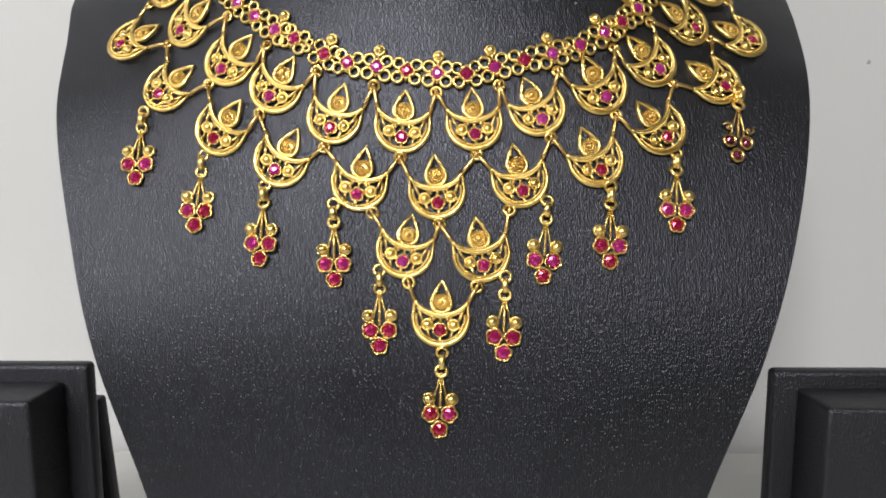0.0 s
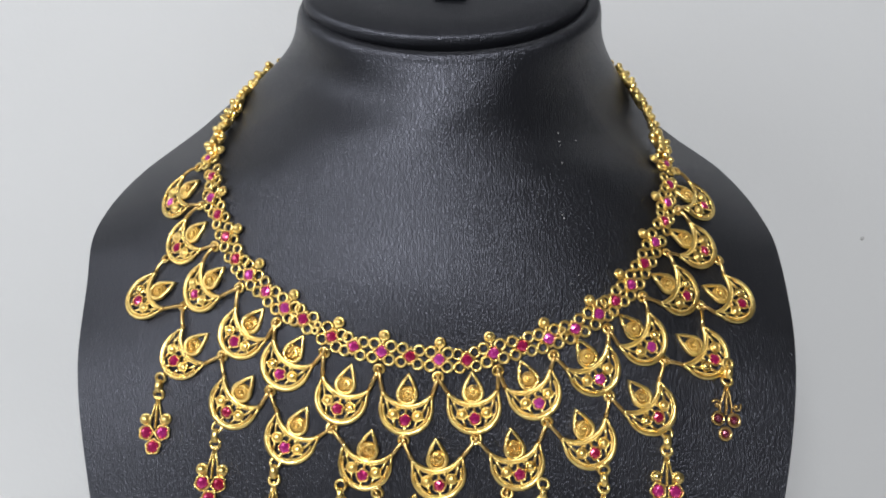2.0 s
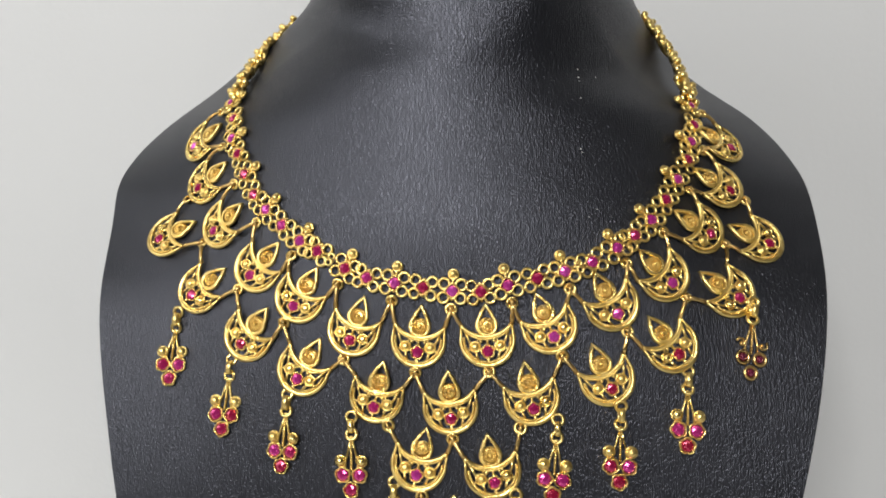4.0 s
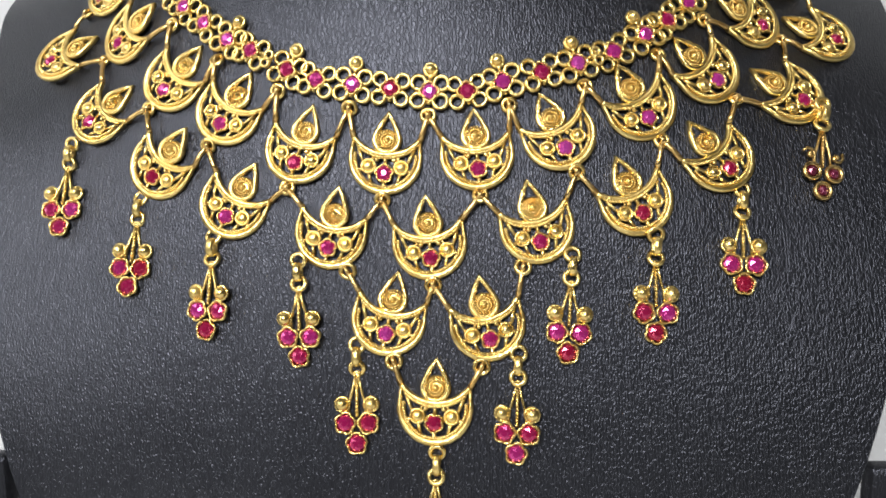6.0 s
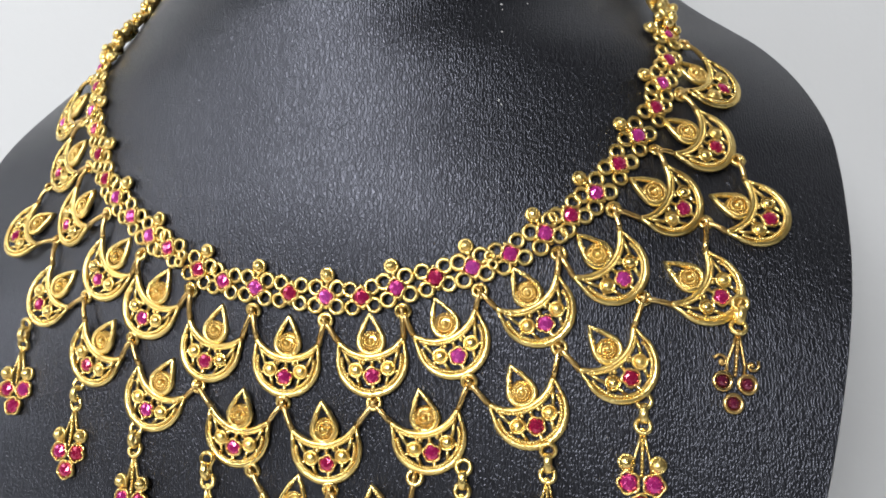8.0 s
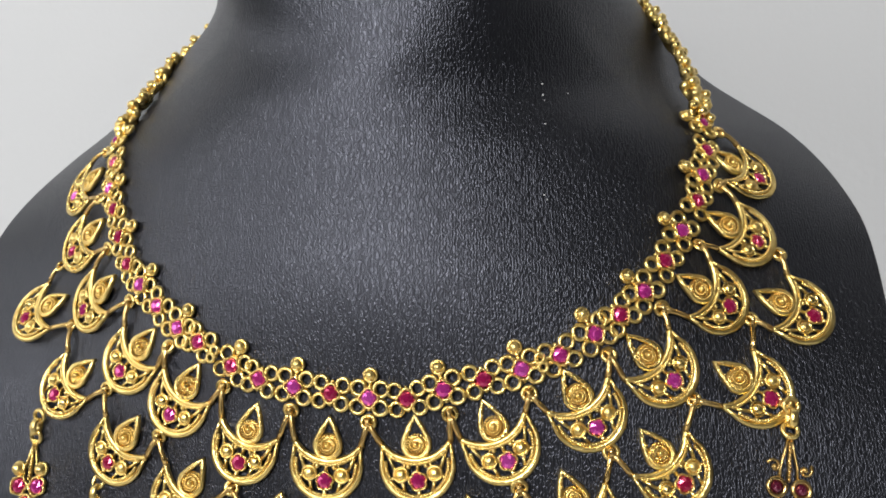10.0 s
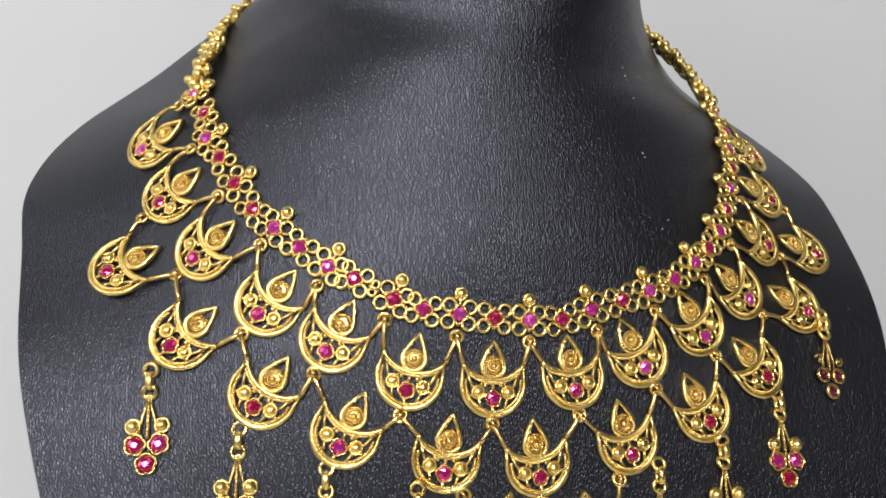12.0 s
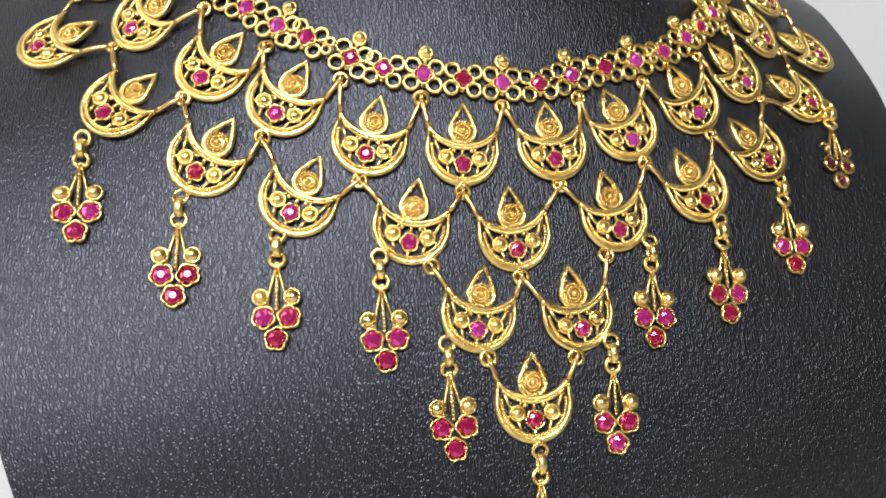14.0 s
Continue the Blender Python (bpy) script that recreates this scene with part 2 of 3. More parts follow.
def bust_body():
    b, rows, cols = Build(), 110, 144
    top = len(SECTIONS) - 1
    loops = [[on_bust(top * i / rows, 360 * j / cols - 180) for j in range(cols)] for i in range(rows + 1)]
    tilt = SECTIONS[-1][2]
    t = radians(tilt)
    up = Vector((0, -math.sin(t), math.cos(t)))
    for rise, inset in ((0.0012, 0.0008), (0.0016, 0.0022), (0.0008, 0.0036), (-0.003, 0.0042)):
        loops.append([on_bust(top, 360 * j / cols - 180, inset) - Vector((0, inset, 0)) + Vector((0, math.cos(t), math.sin(t))) * inset + up * rise for j in range(cols)])
    for loop in loops:
        b.v.extend(loop)
    for i in range(len(loops) - 1):
        for j in range(cols):
            k = (j + 1) % cols
            b.f.append((i * cols + j, i * cols + k, (i + 1) * cols + k, (i + 1) * cols + j))
    b.f.append(tuple(range(cols))[::-1])
    b.f.append(tuple((len(loops) - 1) * cols + j for j in range(cols)))
    return b


bust = new("necklace_bust")
bust.matrix_world = LEANED
tagged(bust, "black leatherette necklace display bust with a slanted oval neck plate", "display bust")
body_build = bust_body()
body_mesh = body_build.mesh("body", LEATHER, scale=1.0)
part("body", body_mesh, bust)

# the cushioned oval plate that closes the neck
PLATE_TILT = radians(52)
PLATE = Matrix.Translation((CENTRE, 0.2055, 0.2725)) @ Matrix.Rotation(PLATE_TILT, 4, "X")
PW, PD = 0.0431, 0.0245
b = Build()
n = 96
for k, h in ((0.955, -0.006), (0.985, -0.004), (1.0, -0.0015), (0.998, 0.0005), (0.985, 0.0020), (0.960, 0.0030), (0.925, 0.0035), (0.6, 0.0037), (0.3, 0.0038), (0.05, 0.0038)):
    b.v.extend(Vector((PW * k * math.cos(2 * math.pi * j / n), PD * k * math.sin(2 * math.pi * j / n) + PD * 0.0, h)) for j in range(n))
for i in range(9):
    b.f.extend((i * n + j, i * n + (j + 1) % n, (i + 1) * n + (j + 1) % n, (i + 1) * n + j) for j in range(n))
b.f.append(tuple(9 * n + j for j in range(n)))
plate = part("neck_plate", b.mesh("neck_plate", LEATHER, scale=1.0), bust, PLATE, "padded oval black leatherette plate")


def arch(w, h, steps=12):
    pts = [(-w, 0.0)]
    pts += [(-w * math.cos(math.pi * i / steps), h - w + w * math.sin(math.pi * i / steps)) for i in range(steps + 1)]
    return pts + [(w, 0.0)]


# ring slot: a stitched flap with a rolled welt round it
b = Build()
flap = arch(4.1, 15.0)
b.v.extend(Vector((x, y, 4.55)) for x, y in flap)
b.v.extend(Vector((x * 1.1, y * 1.02, 3.9)) for x, y in flap)
m = len(flap)
b.f.append(tuple(range(m))[::-1])
b.f.extend((i, (i + 1) % m, m + (i + 1) % m, m + i) for i in range(m))
slot = part("slot_flap", b.mesh("slot_flap", LEATHER_STAND, False), plate, pose(0.0018, -0.0055, 0))
b = Build().tube([(x * 1.18, y + 0.2, 3.9) for x, y in arch(4.1, 15.5)], 0.42, 0.5, 8)
part("slot_welt", b.mesh("slot_welt", LEATHER), plate, pose(0.0018, -0.0055, 0))
b = Build().tube([(-4.6, -0.4, 4.1), (-2, -0.55, 4.3), (2, -0.55, 4.3), (4.6, -0.4, 4.1)], 0.55, 0.6, 8)
part("slot_lip", b.mesh("slot_lip", LEATHER), plate, pose(0.0018, -0.0055, 0))

# ---------------------------------------------------------------- earring stands beside the bust


def earring_stand(side, x, y, z, label):
    """A slab back board with a thick stepped block on its front; (x, y, z) is its inner upper corner up the chest's frame."""
    corner = LEANED @ Vector((x, y, z))
    stand = new("earring_stand")
    stand.matrix_world = pose(corner.x, corner.y, 0, 0, 0, 0)
    tagged(stand, label, "earring stand", "earring stands beside the bust")
    h = corner.z
    lean = pose(0, 0, 0.008, -3)
    part("back_board", box_mesh("back_board", 0.072, 0.005, h - 0.008, LEATHER_STAND, 0.0016), stand,
         pose(side * 0.036, -0.004, 0) @ lean @ pose(0, 0.0025, (h - 0.008) / 2))
    part("front_block", box_mesh("front_block", 0.057, 0.017, h - 0.0125, LEATHER_STAND, 0.0013), stand,
         pose(side * 0.0348, -0.004, 0) @ lean @ pose(0, -0.0085, (h - 0.0125) / 2))
    part("foot", box_mesh("foot", 0.076, 0.050, 0.008, LEATHER_STAND, 0.0015), stand, pose(side * 0.038, -0.010, 0.004))
    stay_x = -0.0075 if side < 0 else 0.03
    part("stay", box_mesh("stay", 0.012, 0.004, h - 0.016, LEATHER_STAND, 0.001), stand,
         pose(stay_x, 0.016, 0.003, 5) @ pose(0, 0, (h - 0.016) / 2))
    return stand


earring_stand(-1, -0.0958, 0.1875, 0.0912, "black leatherette earring stand with a stepped front block, worn edges")
earring_stand(1, 0.0903, 0.1925, 0.0891, "black leatherette earring stand with a stepped front block, worn edges")

# ---------------------------------------------------------------- necklace
from mathutils.bvhtree import BVHTree

SKIN = BVHTree.FromPolygons([tuple(p) for p in body_build.v], [f for f in body_build.f if len(f) < 10])


def skin(x, z):
    """Point and outward normal of the chest at x across and z up it, both in millimetres."""
    here, normal = None, Vector()
    for dx, dz in ((0, 0), (4, 0), (-4, 0), (0, 4), (0, -4)):
        place, nrm, _, _ = SKIN.ray_cast(Vector(((x + dx) * MM, -0.2, (z + dz) * MM)), Vector((0, 1, 0)))
        if place is not None:
            normal += nrm if nrm.y < 0 else -nrm
            here = place if (dx, dz) == (0, 0) else here
    return here, normal.normalized()


def seat(x, z, angle=0.0, proud=1.2):
    """Pose on the chest: local y points up at that angle from upright (to the right), local z off the skin."""
    here, out = skin(x, z)
    up = Vector((math.sin(radians(angle)), 0, math.cos(radians(angle))))
    up = (up - out * up.dot(out)).normalized()
    across = up.cross(out)
    m = Matrix((across, up, out)).transposed().to_4x4()
    m.translation = here + out * proud * MM
    return m


# -- shared pieces, in millimetres
def gem(r):
    """A foil-backed cut stone: pavilion, girdle, crown facets and table."""
    b = Build()
    rings = [(0.12, -0.85, 0), (1.0, 0.0, 0), (1.0, 0.16, 0), (0.78, 0.62, 0.5), (0.36, 0.92, 0)]
    for k, h, turn in rings:
        b.v.extend(Vector((r * k * math.cos(2 * math.pi * (j + turn) / 8), r * k * math.sin(2 * math.pi * (j + turn) / 8), h)) for j in range(8))
    for i in range(4):
        for j in range(8):
            a, c, d, e = i * 8 + j, i * 8 + (j + 1) % 8, (i + 1) * 8 + (j + 1) % 8, (i + 1) * 8 + j
            b.f.extend([(a, c, e), (c, d, e)])
    b.f.append(tuple(range(8))[::-1])
    b.f.append(tuple(range(32, 40)))
    return b.mesh("ruby", RUBY, False)


def bezel(r, lobes=5, depth=0.10):
    b = Build().lathe((0, 0, 0), [(r * 0.10, -0.95), (r * 0.80, -0.75), (r * 0.98, -0.1), (r * 1.04, 0.35), (r * 0.98, 0.62), (r * 0.86, 0.60), (r * 0.80, 0.25)], 8 * lobes, lobes, depth)
    b.f.pop()
    for i in range(lobes):
        w = 2 * math.pi * (i + 0.5) / lobes
        b.ball((r * 0.78 * math.cos(w), r * 0.78 * math.sin(w), 0.60), 0.26, 6, 4)
    return b


def arc(cx, cy, r, a0, a1, n, z=0.0):
    return [(cx + r * math.cos(radians(a0 + (a1 - a0) * i / n)), cy + r * math.sin(radians(a0 + (a1 - a0) * i / n)), z) for i in range(n + 1)]


HORN = (6.75, 7.1)


def crescent_frame():
    b = Build()
    a = 10
    taper = [0.32 + 0.46 * math.sin(math.pi * i / 44) ** 0.6 for i in range(45)]
    b.tube([(-HORN[0], HORN[1], 0)] + arc(0, 3.3, 6.95, 180 - a, 360 + a, 42) + [(HORN[0], HORN[1], 0)], taper, 0.62, 6)
    ri = (HORN[0] ** 2 + 3.3 ** 2) / 6.6
    ai = math.degrees(math.asin(min(1.0, HORN[0] / ri)))
    b.tube(arc(0, 3.8 + ri, ri, 270 - ai, 270 + ai, 26, 0.1), 0.60, 0.66, 6)
    for p in arc(0, 3.3, 6.12, 186 - a, 354 + a, 36, 0.42):
        b.ball(p, 0.42, 6, 4)
    for p in arc(0, 3.2 + ri, ri, 280 - ai, 260 + ai, 24, 0.38):
        b.ball(p, 0.42, 6, 4)
    for s in (-1, 1):
        b.tube([(s * 1.6, 0.5, 0), (s * 2.7, 1.0, 0.1)], 0.3, 0.35, 5)
        b.tube([(s * 2.6, -2.2, 0), (s * 3.2, 0.1, 0.1)], 0.36, 0.42, 5)
        b.tube([(s * 4.3, 1.9, 0), (s * 5.0, 3.4, 0), (s * 5.6, 5.0, 0)], 0.36, 0.42, 5)
        b.tube([(s * 2.2, 3.6, 0), (s * 2.9, 2.3, 0.1)], 0.26, 0.35, 5)
        b.tube([(s * 4.3, 0.6, 0), (s * 5.7, 0.6, 0)], 0.36, 0.42, 5)
        b.ball((s * 1.75, 2.75, 0.25), 0.5, 8, 5)
        b.ball((s * 5.35, 5.55, 0.25), 0.42, 8, 5)
    b.tube([(0, -3.4, 0), (0, -1.6, 0)], 0.45, 0.45, 5)
    b.tube([(0, 3.8, 0), (0, 1.6, 0)], 0.40, 0.45, 5)
    return b.mesh("crescent_motif", GOLD)


def teardrop():
    b = Build()
    r, c, tip = 2.55, 6.85, 12.3
    t = math.degrees(math.acos(r / (tip - c)))
    pts = [(0, tip, 0)] + arc(0, c, r, 90 + t, 450 - t, 22)
    side = pts[1]
    pts.insert(1, (side[0] * 0.56, tip - (tip - side[1]) * 0.5, 0))
    last = pts[-1]
    pts.append((last[0] * 0.56, tip - (tip - last[1]) * 0.5, 0))
    b.tube(pts, 0.54, 0.70, 6, True)
    for k in range(24):
        p = pts[1 + k]
        b.ball((p[0] * 0.83, c + (p[1] - c) * 0.83, 0.5), 0.27, 6, 4)
    for s in (-1, 1):
        for k in range(5):
            b.ball((s * (0.35 + 0.33 * k), 11.2 - 0.55 * k, 0.45), 0.24, 6, 4)
    return b.mesh("teardrop", GOLD)


def teardrop_core():
    b = Build().lathe((0, 6.85, 0), [(2.3, -0.5), (2.3, -0.35), (1.4, -0.2), (0.3, -0.1)], 18)
    turns = 40
    for i in range(turns):
        k = i / turns
        r, w = 2.0 - 1.15 * k, 2 * math.pi * 2.05 * k
        b.ball((r * math.cos(w), 6.85 + r * math.sin(w), 0.12 + 0.34 * k), 0.29, 6, 4)
    b.lathe((0, 6.85, 0.3), [(0.74, 0.0), (0.68, 0.45), (0.2, 0.85)], 6)
    return b.mesh("granulated_core", GRAIN)


def button(r=1.36):
    b = Build().ring((0, 0, 0.1), r, 0.28, 16, 6, 0.5)
    b.lathe((0, 0, 0), [(r * 0.86, -0.2), (r * 0.82, 0.45), (r * 0.55, 0.85), (r * 0.15, 1.0)], 12)
    return b.mesh("gold_button", GOLD)


def flower_frame(r=1.42):
    b = Build()
    for sx in (-1, 1):
        for sy in (-1, 1):
            b.ring((sx * 2.28, sy * 1.82, 0), r, 0.42, 18, 6, 0.58)
    b.ball((0, 2.2, 0), 0.5, 6, 4)
    b.ball((0, -2.2, 0), 0.5, 6, 4)
    return b.mesh("band_flower", GOLD)


def bead_finial():
    b = Build().ring((0, 0, 0.1), 1.25, 0.32, 16, 6, 0.5)
    b.ball((0, 0, 0.45), 1.15, 12, 8)
    b.ball((0, -1.5, 0.1), 0.5, 8, 5)
    return b.mesh("bead_finial", GOLD)


def drop_stem():
    b = Build()
    b.tube([(0, 5.0, 0), (0, 12.3, 0.2)], 0.32, 0.45, 6)
    for i in range(9):
        b.ball((0, 5.4 + i * 0.75, 0.35), 0.36, 6, 4)
    for s in (-1, 1):
        b.tube([(s * 0.25, 13.0, 0), (s * 0.8, 10.6, 0), (s * 1.6, 7.6, 0), (s * 1.7, 5.4, 0)], 0.26, 0.4, 6)
    b.ring((0, 13.2, 0), 0.55, 0.28, 10, 6)
    return b.mesh("stone_drop", GOLD)


def link_barrel():
    b = Build().ring((0, 0, 0), 1.05, 0.42, 14, 8, 0.80, (1, 0, 0), 1.5)
    return b.mesh("chain_link", GOLD)


RUBY_L, RUBY_S = gem(1.66), gem(1.56)
PINK_S = RUBY_S.copy()
PINK_S.materials[0] = PINK
BEZEL_L, BEZEL_S, BEZEL_Q = bezel(2.24).mesh("bezel", GRAIN), bezel(1.92).mesh("bezel", GRAIN), bezel(2.15, 4, 0.19).mesh("bezel", GRAIN)
CRESCENT, TEAR, CORE, BUTTON = crescent_frame(), teardrop(), teardrop_core(), button()
FLOWER, FLOWER_SMALL, FINIAL = flower_frame(), flower_frame(1.34), bead_finial()
STEM, BARREL = drop_stem(), link_barrel()
JUMP = Build().ring((0, 0, 0), 1.30, 0.44, 16, 7).mesh("jump_ring", GOLD)
JUMP_BIG = Build().ring((0, 0, 0), 1.38, 0.46, 16, 7).mesh("jump_ring", GOLD)
BALL = Build().ball((0, 0, 0.2), 1.38, 14, 9).ring((0, 0, 0.0), 1.4, 0.26, 16, 6, 0.5).mesh("gold_ball", GOLD)

necklace = new("necklace")
necklace.matrix_world = LEANED
tagged(necklace, "gold filigree bib necklace with crescents and ruby drops on the bust", "necklace")


def local(x, y, z=0.0, spin=0.0):
    return pose(x * MM, y * MM, z * MM, 0, 0, spin)


def crescent(x, z, angle, clear=0.0):
    spot = pose(0, -clear * MM, 0) @ seat(x, z, angle, 0.8) @ pose(0, 0, 0, random.uniform(-4, 4), random.uniform(-4, 4), 0)
    c = part("crescent_motif", CRESCENT, necklace, spot)
    part("teardrop", TEAR, c, local(0, 0))
    part("granulated_core", CORE, c, local(0, 0))
    part("bezel", BEZEL_S, c, local(0, 0, 0.1, random.uniform(0, 72)))
    part("ruby", PINK_S if random.random() < 0.35 else RUBY_S, c, local(0, 0, 0.2, random.uniform(0, 36)))
    for s in (-1, 1):
        part("gold_button", BUTTON, c, local(s * 3.3, 1.3, 0.1))
    return spot


# rows of crescents: across, up the chest, lean of the tip and, where they hang clear of the skin, by how much
ROW_ONE = [
    (-87.1, 210.7, 66), (-81.6, 196.5, 55), (-73.1, 183.0, 54), (-59.1, 170.3, 41), (-45.2, 162.1, 30), (-28.8, 153.4, 16),
    (-10.4, 150.8, 4), (8.3, 151.4, -4), (25.5, 155.4, -23), (42.2, 161.5, -29), (57.1, 169.6, -45), (69.3, 183.0, -64),
    (77.0, 195.8, -62, 1.2), (80.4, 209.7, -62),
]
ROW_TWO = [
    (-92.3, 180.5, 64, 1.0), (-77.4, 164.2, 50, 0.4), (-60.2, 151.3, 36), (-43.2, 142.6, 28), (-21.7, 136.1, 11), (-1.1, 133.9, -5),
    (20.3, 136.9, -12), (40.4, 142.3, -23), (58.1, 151.1, -37), (75.6, 165.6, -55), (86.6, 180.4, -65),
]
ROW_THREE = [
    (-10.0, 119.1, 11), (10.4, 118.1, -10),
]
ROW_FOUR = [
    (-0.5, 102.0, 2),
]
one, two, three, four = [[crescent(*r) for r in rows] for rows in (ROW_ONE, ROW_TWO, ROW_THREE, ROW_FOUR)]

# band of four-petalled flowers, from the middle outwards on both sides
BAND_RIGHT = [
    (-1.3, 167.1), (6.2, 167.0), (13.3, 168.8), (21.0, 170.7), (28.2, 172.5), (35.5, 175.0), (42.2, 178.8), (47.1, 182.2),
    (52.0, 186.5), (56.6, 192.3), (60.6, 198.3), (64.6, 204.6), (66.3, 210.3), (68.1, 215.9), (68.4, 222.7),
]
BAND_LEFT = [
    (-9.1, 167.9), (-16.8, 169.0), (-24.4, 170.3), (-30.6, 172.7), (-38.7, 177.3), (-44.1, 180.1), (-50.0, 184.5), (-55.4, 189.0),
    (-60.0, 193.5), (-64.0, 199.8), (-67.5, 206.4), (-70.7, 211.6), (-71.6, 218.2), (-74.6, 224.5),
]
band = BAND_LEFT[::-1] + BAND_RIGHT
hooks = []
for i, (x, z) in enumerate(band):
    a, c = band[max(i - 1, 0)], band[min(i + 1, len(band) - 1)]
    along = Vector((c[0] - a[0], c[1] - a[1]))
    spot = seat(x, z, -math.degrees(math.atan2(along.y, along.x)), 1.0)
    even = (i - 14) % 2 == 0
    fl = part("band_flower", FLOWER if even else FLOWER_SMALL, necklace, spot)
    part("bezel", BEZEL_Q, fl, local(0, 0, 0.35, random.uniform(-8, 8)))
    part("ruby", PINK_S if even and random.random() < 0.75 else RUBY_S, fl, local(0, 0, 0.45, random.uniform(0, 36)))
    if even:
        part("bead_finial", FINIAL, fl, local(0, 4.45))
        hooks.append(spot @ Vector((0, -4.8 * MM, 0)))


def wire_between(a, b, r0=0.66, r1=0.60):
    """A bent wire eye from a horn to the ring that carries it."""
    mid = (a + b) / 2
    _, out = skin(mid.x / MM, mid.z / MM)
    pts = [(a + (b - a) * k + out * (0.5 * MM * math.sin(math.pi * k))) / MM for k in (0, 0.25, 0.5, 0.75, 1.0)]
    return part("horn_wire", Build().tube(pts, [r0, 0.56, 0.52, r1, r1], None, 6, False, out).ring(pts[-1], 0.86, 0.40, 12, 6, None, out.cross(b - a).normalized()).mesh("horn_wire", OLD_GOLD), necklace)


def ring_at(p, me=JUMP, spin=0.0):
    _, out = skin(p.x / MM, p.z / MM)
    up = (Vector((0, 0, 1)) - out * out.z).normalized()
    m = Matrix((up.cross(out), up, out)).transposed().to_4x4()
    m.translation = p
    return part("jump_ring", me, necklace, m @ pose(0, 0, 0, random.uniform(-22, 22), spin, 0))


def horn(spot, s):
    return spot @ Vector((s * HORN[0] * MM, HORN[1] * MM, 0.1 * MM))


def foot(spot, x=0.0):
    return spot @ Vector((x * MM, (3.3 - math.sqrt(8.6 ** 2 - x * x)) * MM, 0))


for h in hooks:
    ring_at(h)
for i, spot in enumerate(one):
    wire_between(horn(spot, -1), hooks[i])
    wire_between(horn(spot, 1), hooks[i + 1])
feet_one = [foot(s) for s in one]
for f in feet_one[1:-1]:
    ring_at(f)
for i, spot in enumerate(two):
    wire_between(horn(spot, -1), feet_one[i + 1])
    wire_between(horn(spot, 1), feet_one[i + 2])
d3, d4, d5 = foot(two[4], 4.8), foot(two[5]), foot(two[6], -4.4)
e1, e2 = foot(three[0], 2.6), foot(three[1], -2.6)
for p in (d3, d4, d5, e1, e2):
    ring_at(p, JUMP_BIG)
for spot, a, c in ((three[0], d3, d4), (three[1], d4, d5), (four[0], e1, e2)):
    wire_between(horn(spot, -1), a)
    wire_between(horn(spot, 1), c)

# stone drops: across and up of the lowest stone, lean
DROPS = [
    (-81.7, 140.9, -1), (-64.3, 128.3, 2), (-46.6, 119.7, 2), (-27.2, 114.6, -1), (-15.6, 98.0, -1), (-0.7, 77.5, 2),
    (15.2, 96.5, 2), (25.2, 115.5, 4), (42.0, 119.2, 2), (59.4, 128.3, 4), (76.6, 146.4, 8),
]
CUP = Build().lathe((0, 0, 0), [(1.2, -0.3), (1.85, -0.2), (2.0, 0.3), (1.85, 0.75), (1.45, 0.80), (1.15, 0.45), (1.10, 0.1)], 24)
CUP.f.pop()
CUP_MESH = CUP.mesh("bezel", OLD_GOLD)
DULL_S = gem(1.12)
DULL_S.materials[0] = DULL_STONE
CURL = Build().tube([(0.25 * k * math.cos(k), 0.25 * k * math.sin(k), 0.1) for k in (0.6, 1.4, 2.2, 3.0, 3.8, 4.6, 5.4, 6.2, 7.0)], 0.34, 0.45, 6)
CURL.ball((0, 0, 0.2), 0.6, 8, 5)
CURL_MESH = CURL.mesh("curl", OLD_GOLD, True, 0.85 * MM)
STEM_OLD = STEM.copy()
STEM_OLD.materials[0] = OLD_GOLD
for i, (x, z, angle) in enumerate(DROPS):
    spot = seat(x, z, angle, 0.8) @ pose(0, 0, 0, random.uniform(-3, 3), random.uniform(-6, 6), 0)
    last = i == len(DROPS) - 1
    d = part("stone_drop", STEM_OLD if last else STEM, necklace, spot, "tarnished drop with dull stones" if last else "")
    for sx, sy in ((0, 0), (-2.3, 3.85), (2.3, 3.85)):
        part("bezel", CUP_MESH if last else BEZEL_L, d, local(sx, sy, 0.1, random.uniform(0, 72)))
        part("ruby", DULL_S if last else RUBY_L, d, local(sx, sy, 0.2, random.uniform(0, 36)))
    for s in (-1, 1):
        part("curl" if last else "gold_ball", CURL_MESH if last else BALL, d, local(s * 2.85, 7.5, 0.3, 0 if s > 0 else 120))
    for y, me in ((14.4, JUMP_BIG), (19.0, JUMP_BIG)):
        ring_at(spot @ Vector((0, y * MM, 0)), me)
    part("chain_link", BARREL, necklace, spot @ local(0, 16.7, 0.5))

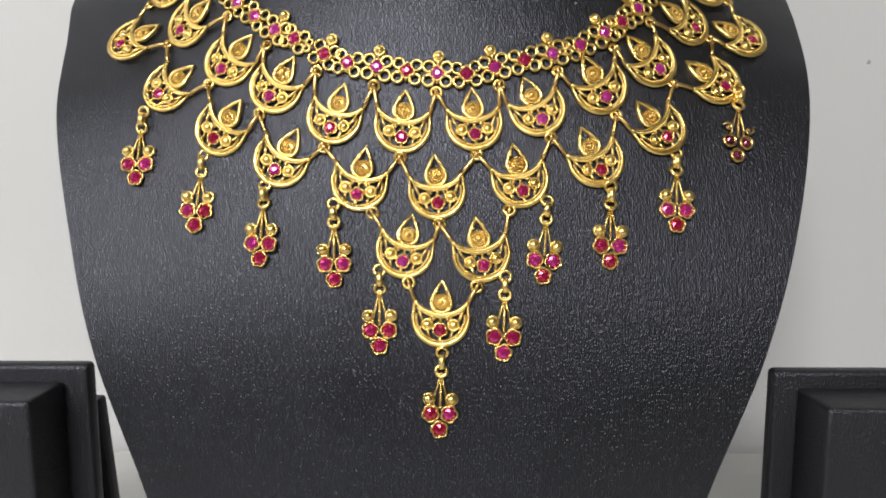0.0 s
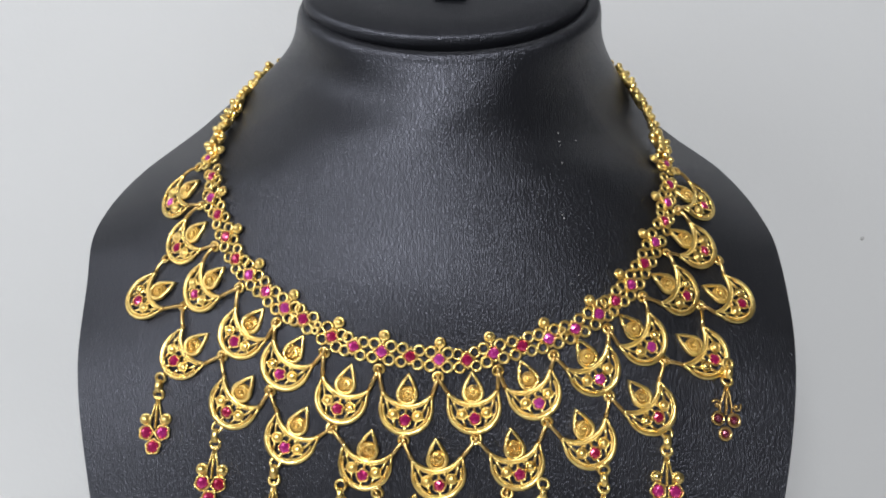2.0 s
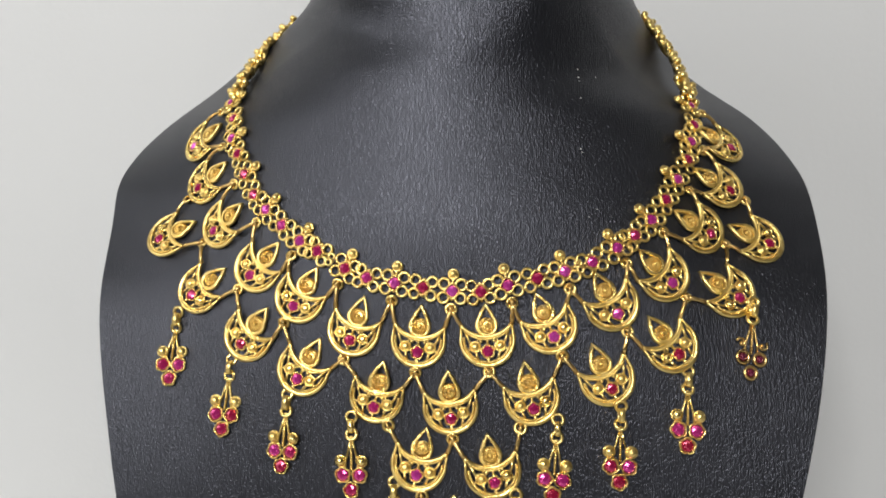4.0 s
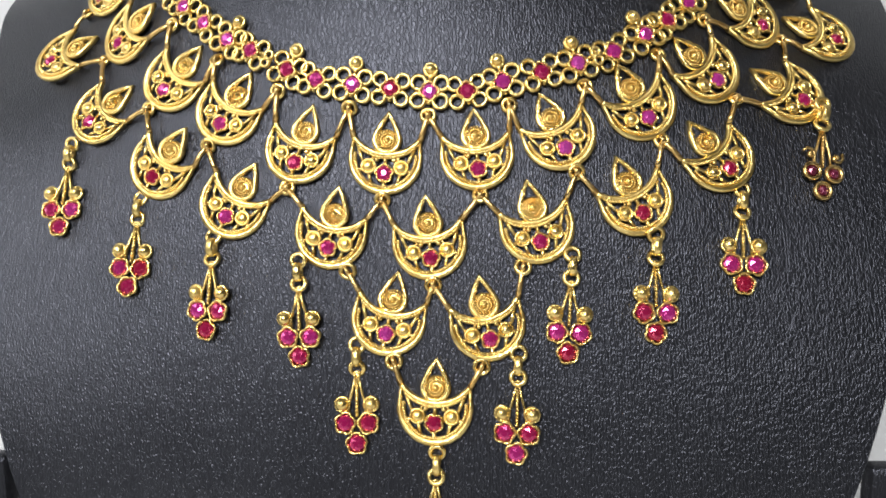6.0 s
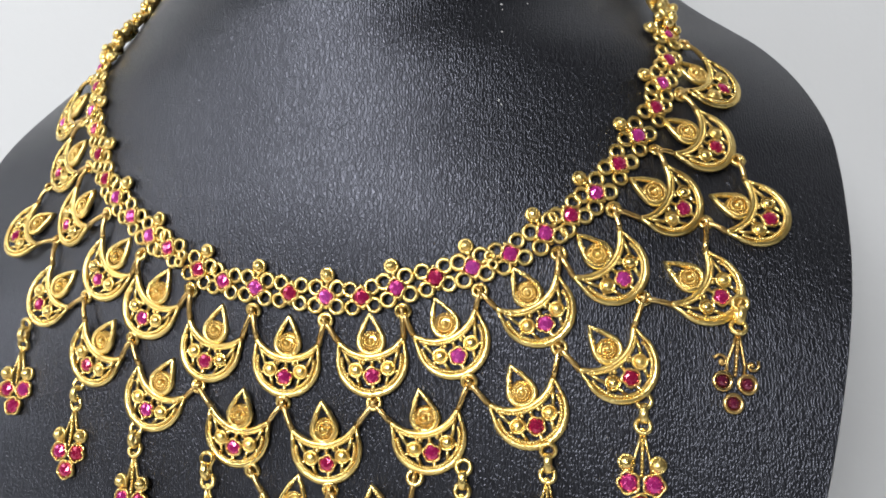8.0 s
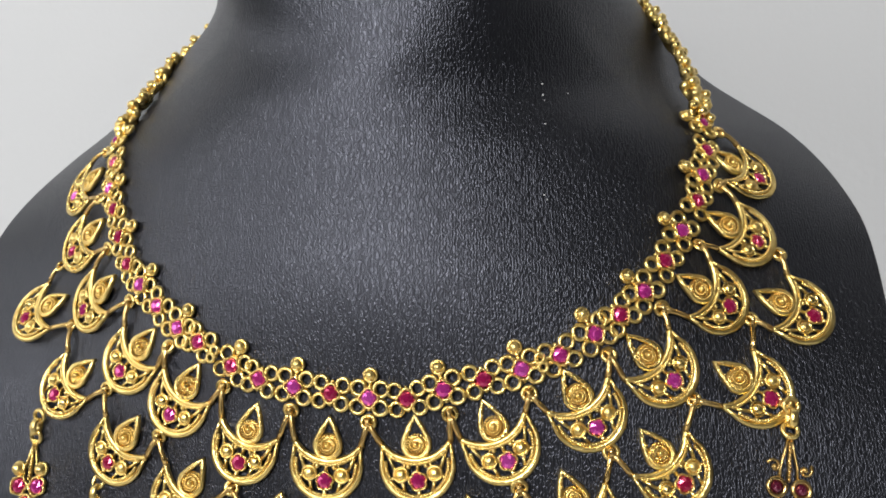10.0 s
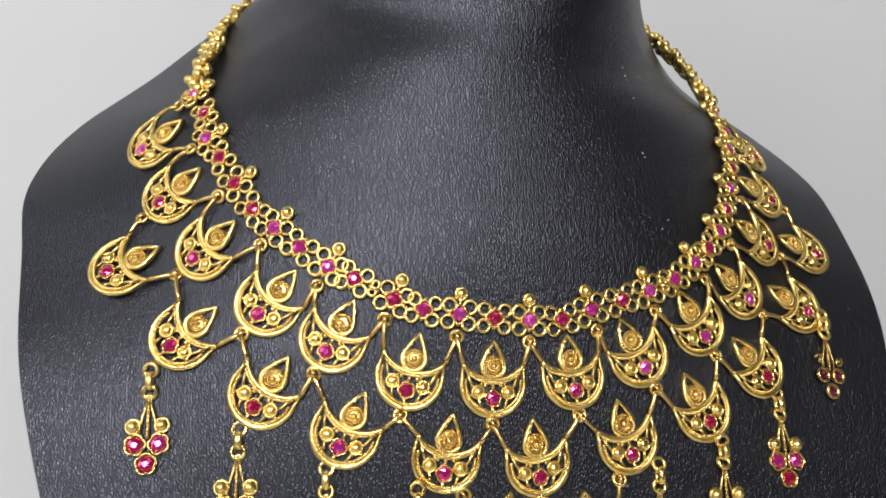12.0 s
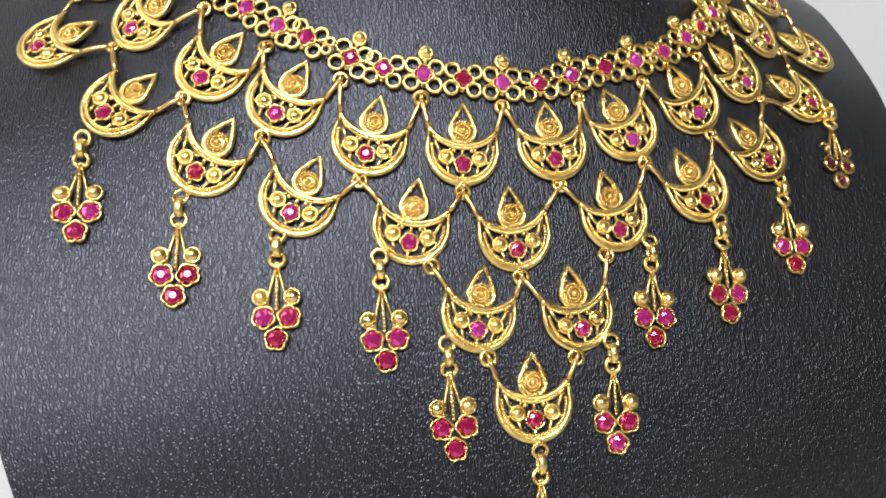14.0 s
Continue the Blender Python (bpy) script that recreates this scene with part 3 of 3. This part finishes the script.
# chain that carries the band round the neck
LINK = Build()
LINK.ring((0, 0, 0), 1.25, 0.34, 12, 6)
for w in range(4):
    LINK.ball((1.35 * math.cos(w * 1.571 + 0.6), 1.35 * math.sin(w * 1.571 + 0.6), 0.35), 0.62, 8, 5)
LINK.ball((0, 0, 0.4), 0.75, 8, 5)
LINK_MESH = LINK.mesh("neck_chain_link", GOLD, True, 2.05 * MM)
for s, first, v1, u1 in ((-1, band[0], 8.62, 103), (1, band[-1], 8.55, 97)):
    start, finish = seat(first[0], first[1], 0, 1.4).translation, on_bust(v1, s * u1)
    side = Vector((s * 0.8, -0.6, 0))
    trail = [start.lerp(finish + side * 0.001, k / 13) + side * (0.0022 * math.sin(math.pi * k / 13)) for k in range(1, 14)]
    trail += [on_bust(v1 + 0.06 * k, s * (u1 + 9 * k)) + Vector((s * 0.001, 0.001, 0)) for k in range(1, 9)]
    for i, p in enumerate(trail):
        along = (trail[min(i + 1, len(trail) - 1)] - trail[max(i - 1, 0)]).normalized()
        out = (side - along * side.dot(along)).normalized()
        m = Matrix((along, out.cross(along), out)).transposed().to_4x4()
        m.translation = p
        part("neck_chain_link", LINK_MESH, necklace, m @ pose(0, 0, 0, random.uniform(-35, 35), random.uniform(-20, 20), random.uniform(0, 90)))
# hinged joints where the stiff front of the band meets its sides
HINGE = Build()
for k in (-0.9, 0.9):
    HINGE.ring((0, k, 0.2), 0.85, 0.34, 12, 6, 0.5)
HINGE.tube([(-1.2, 0, 0.4), (1.2, 0, 0.4)], 0.42, 0.42, 8)
HINGE_MESH = HINGE.mesh("hinge", GOLD)
for a, c in ((band[9], band[10]), (band[18], band[19])):
    lean = -math.degrees(math.atan2(c[1] - a[1], c[0] - a[0]))
    part("hinge", HINGE_MESH, necklace, seat((a[0] + c[0]) / 2, (a[1] + c[1]) / 2, lean, 1.9))

# small specks on the wall
for x, z, r in ((0.205, 0.36, 0.0011), (0.178, 0.175, 0.0009), (-0.24, 0.33, 0.0012)):
    b = Build().lathe((0, 0, 0), [(r, 0), (r * 0.8, 0.0003), (r * 0.2, 0.0005)], 9)
    sp = new("wall_speck", b.mesh("wall_speck", SPECK, True, 1.0))
    sp.matrix_world = pose(x, WALL_Y, z, 90, 0, 0)
    tagged(sp, "tiny dark speck on the white wall", "speck")

# dust flecks on the leatherette
lint = Build()
for i in range(9):
    x, z = random.uniform(33, 39), random.uniform(186, 232)
    here, out = skin(x, z)
    lint.ball(here + out * 0.00003, random.uniform(0.00012, 0.00025), 6, 4)
dust = new("dust", lint.mesh("dust", plaster("pale_dust", (0.6, 0.6, 0.58), 800.0, 0.2), True, 1.0))
dust.matrix_world = LEANED
tagged(dust, "pale dust flecks on the black leatherette", "dust", kind="stuff")
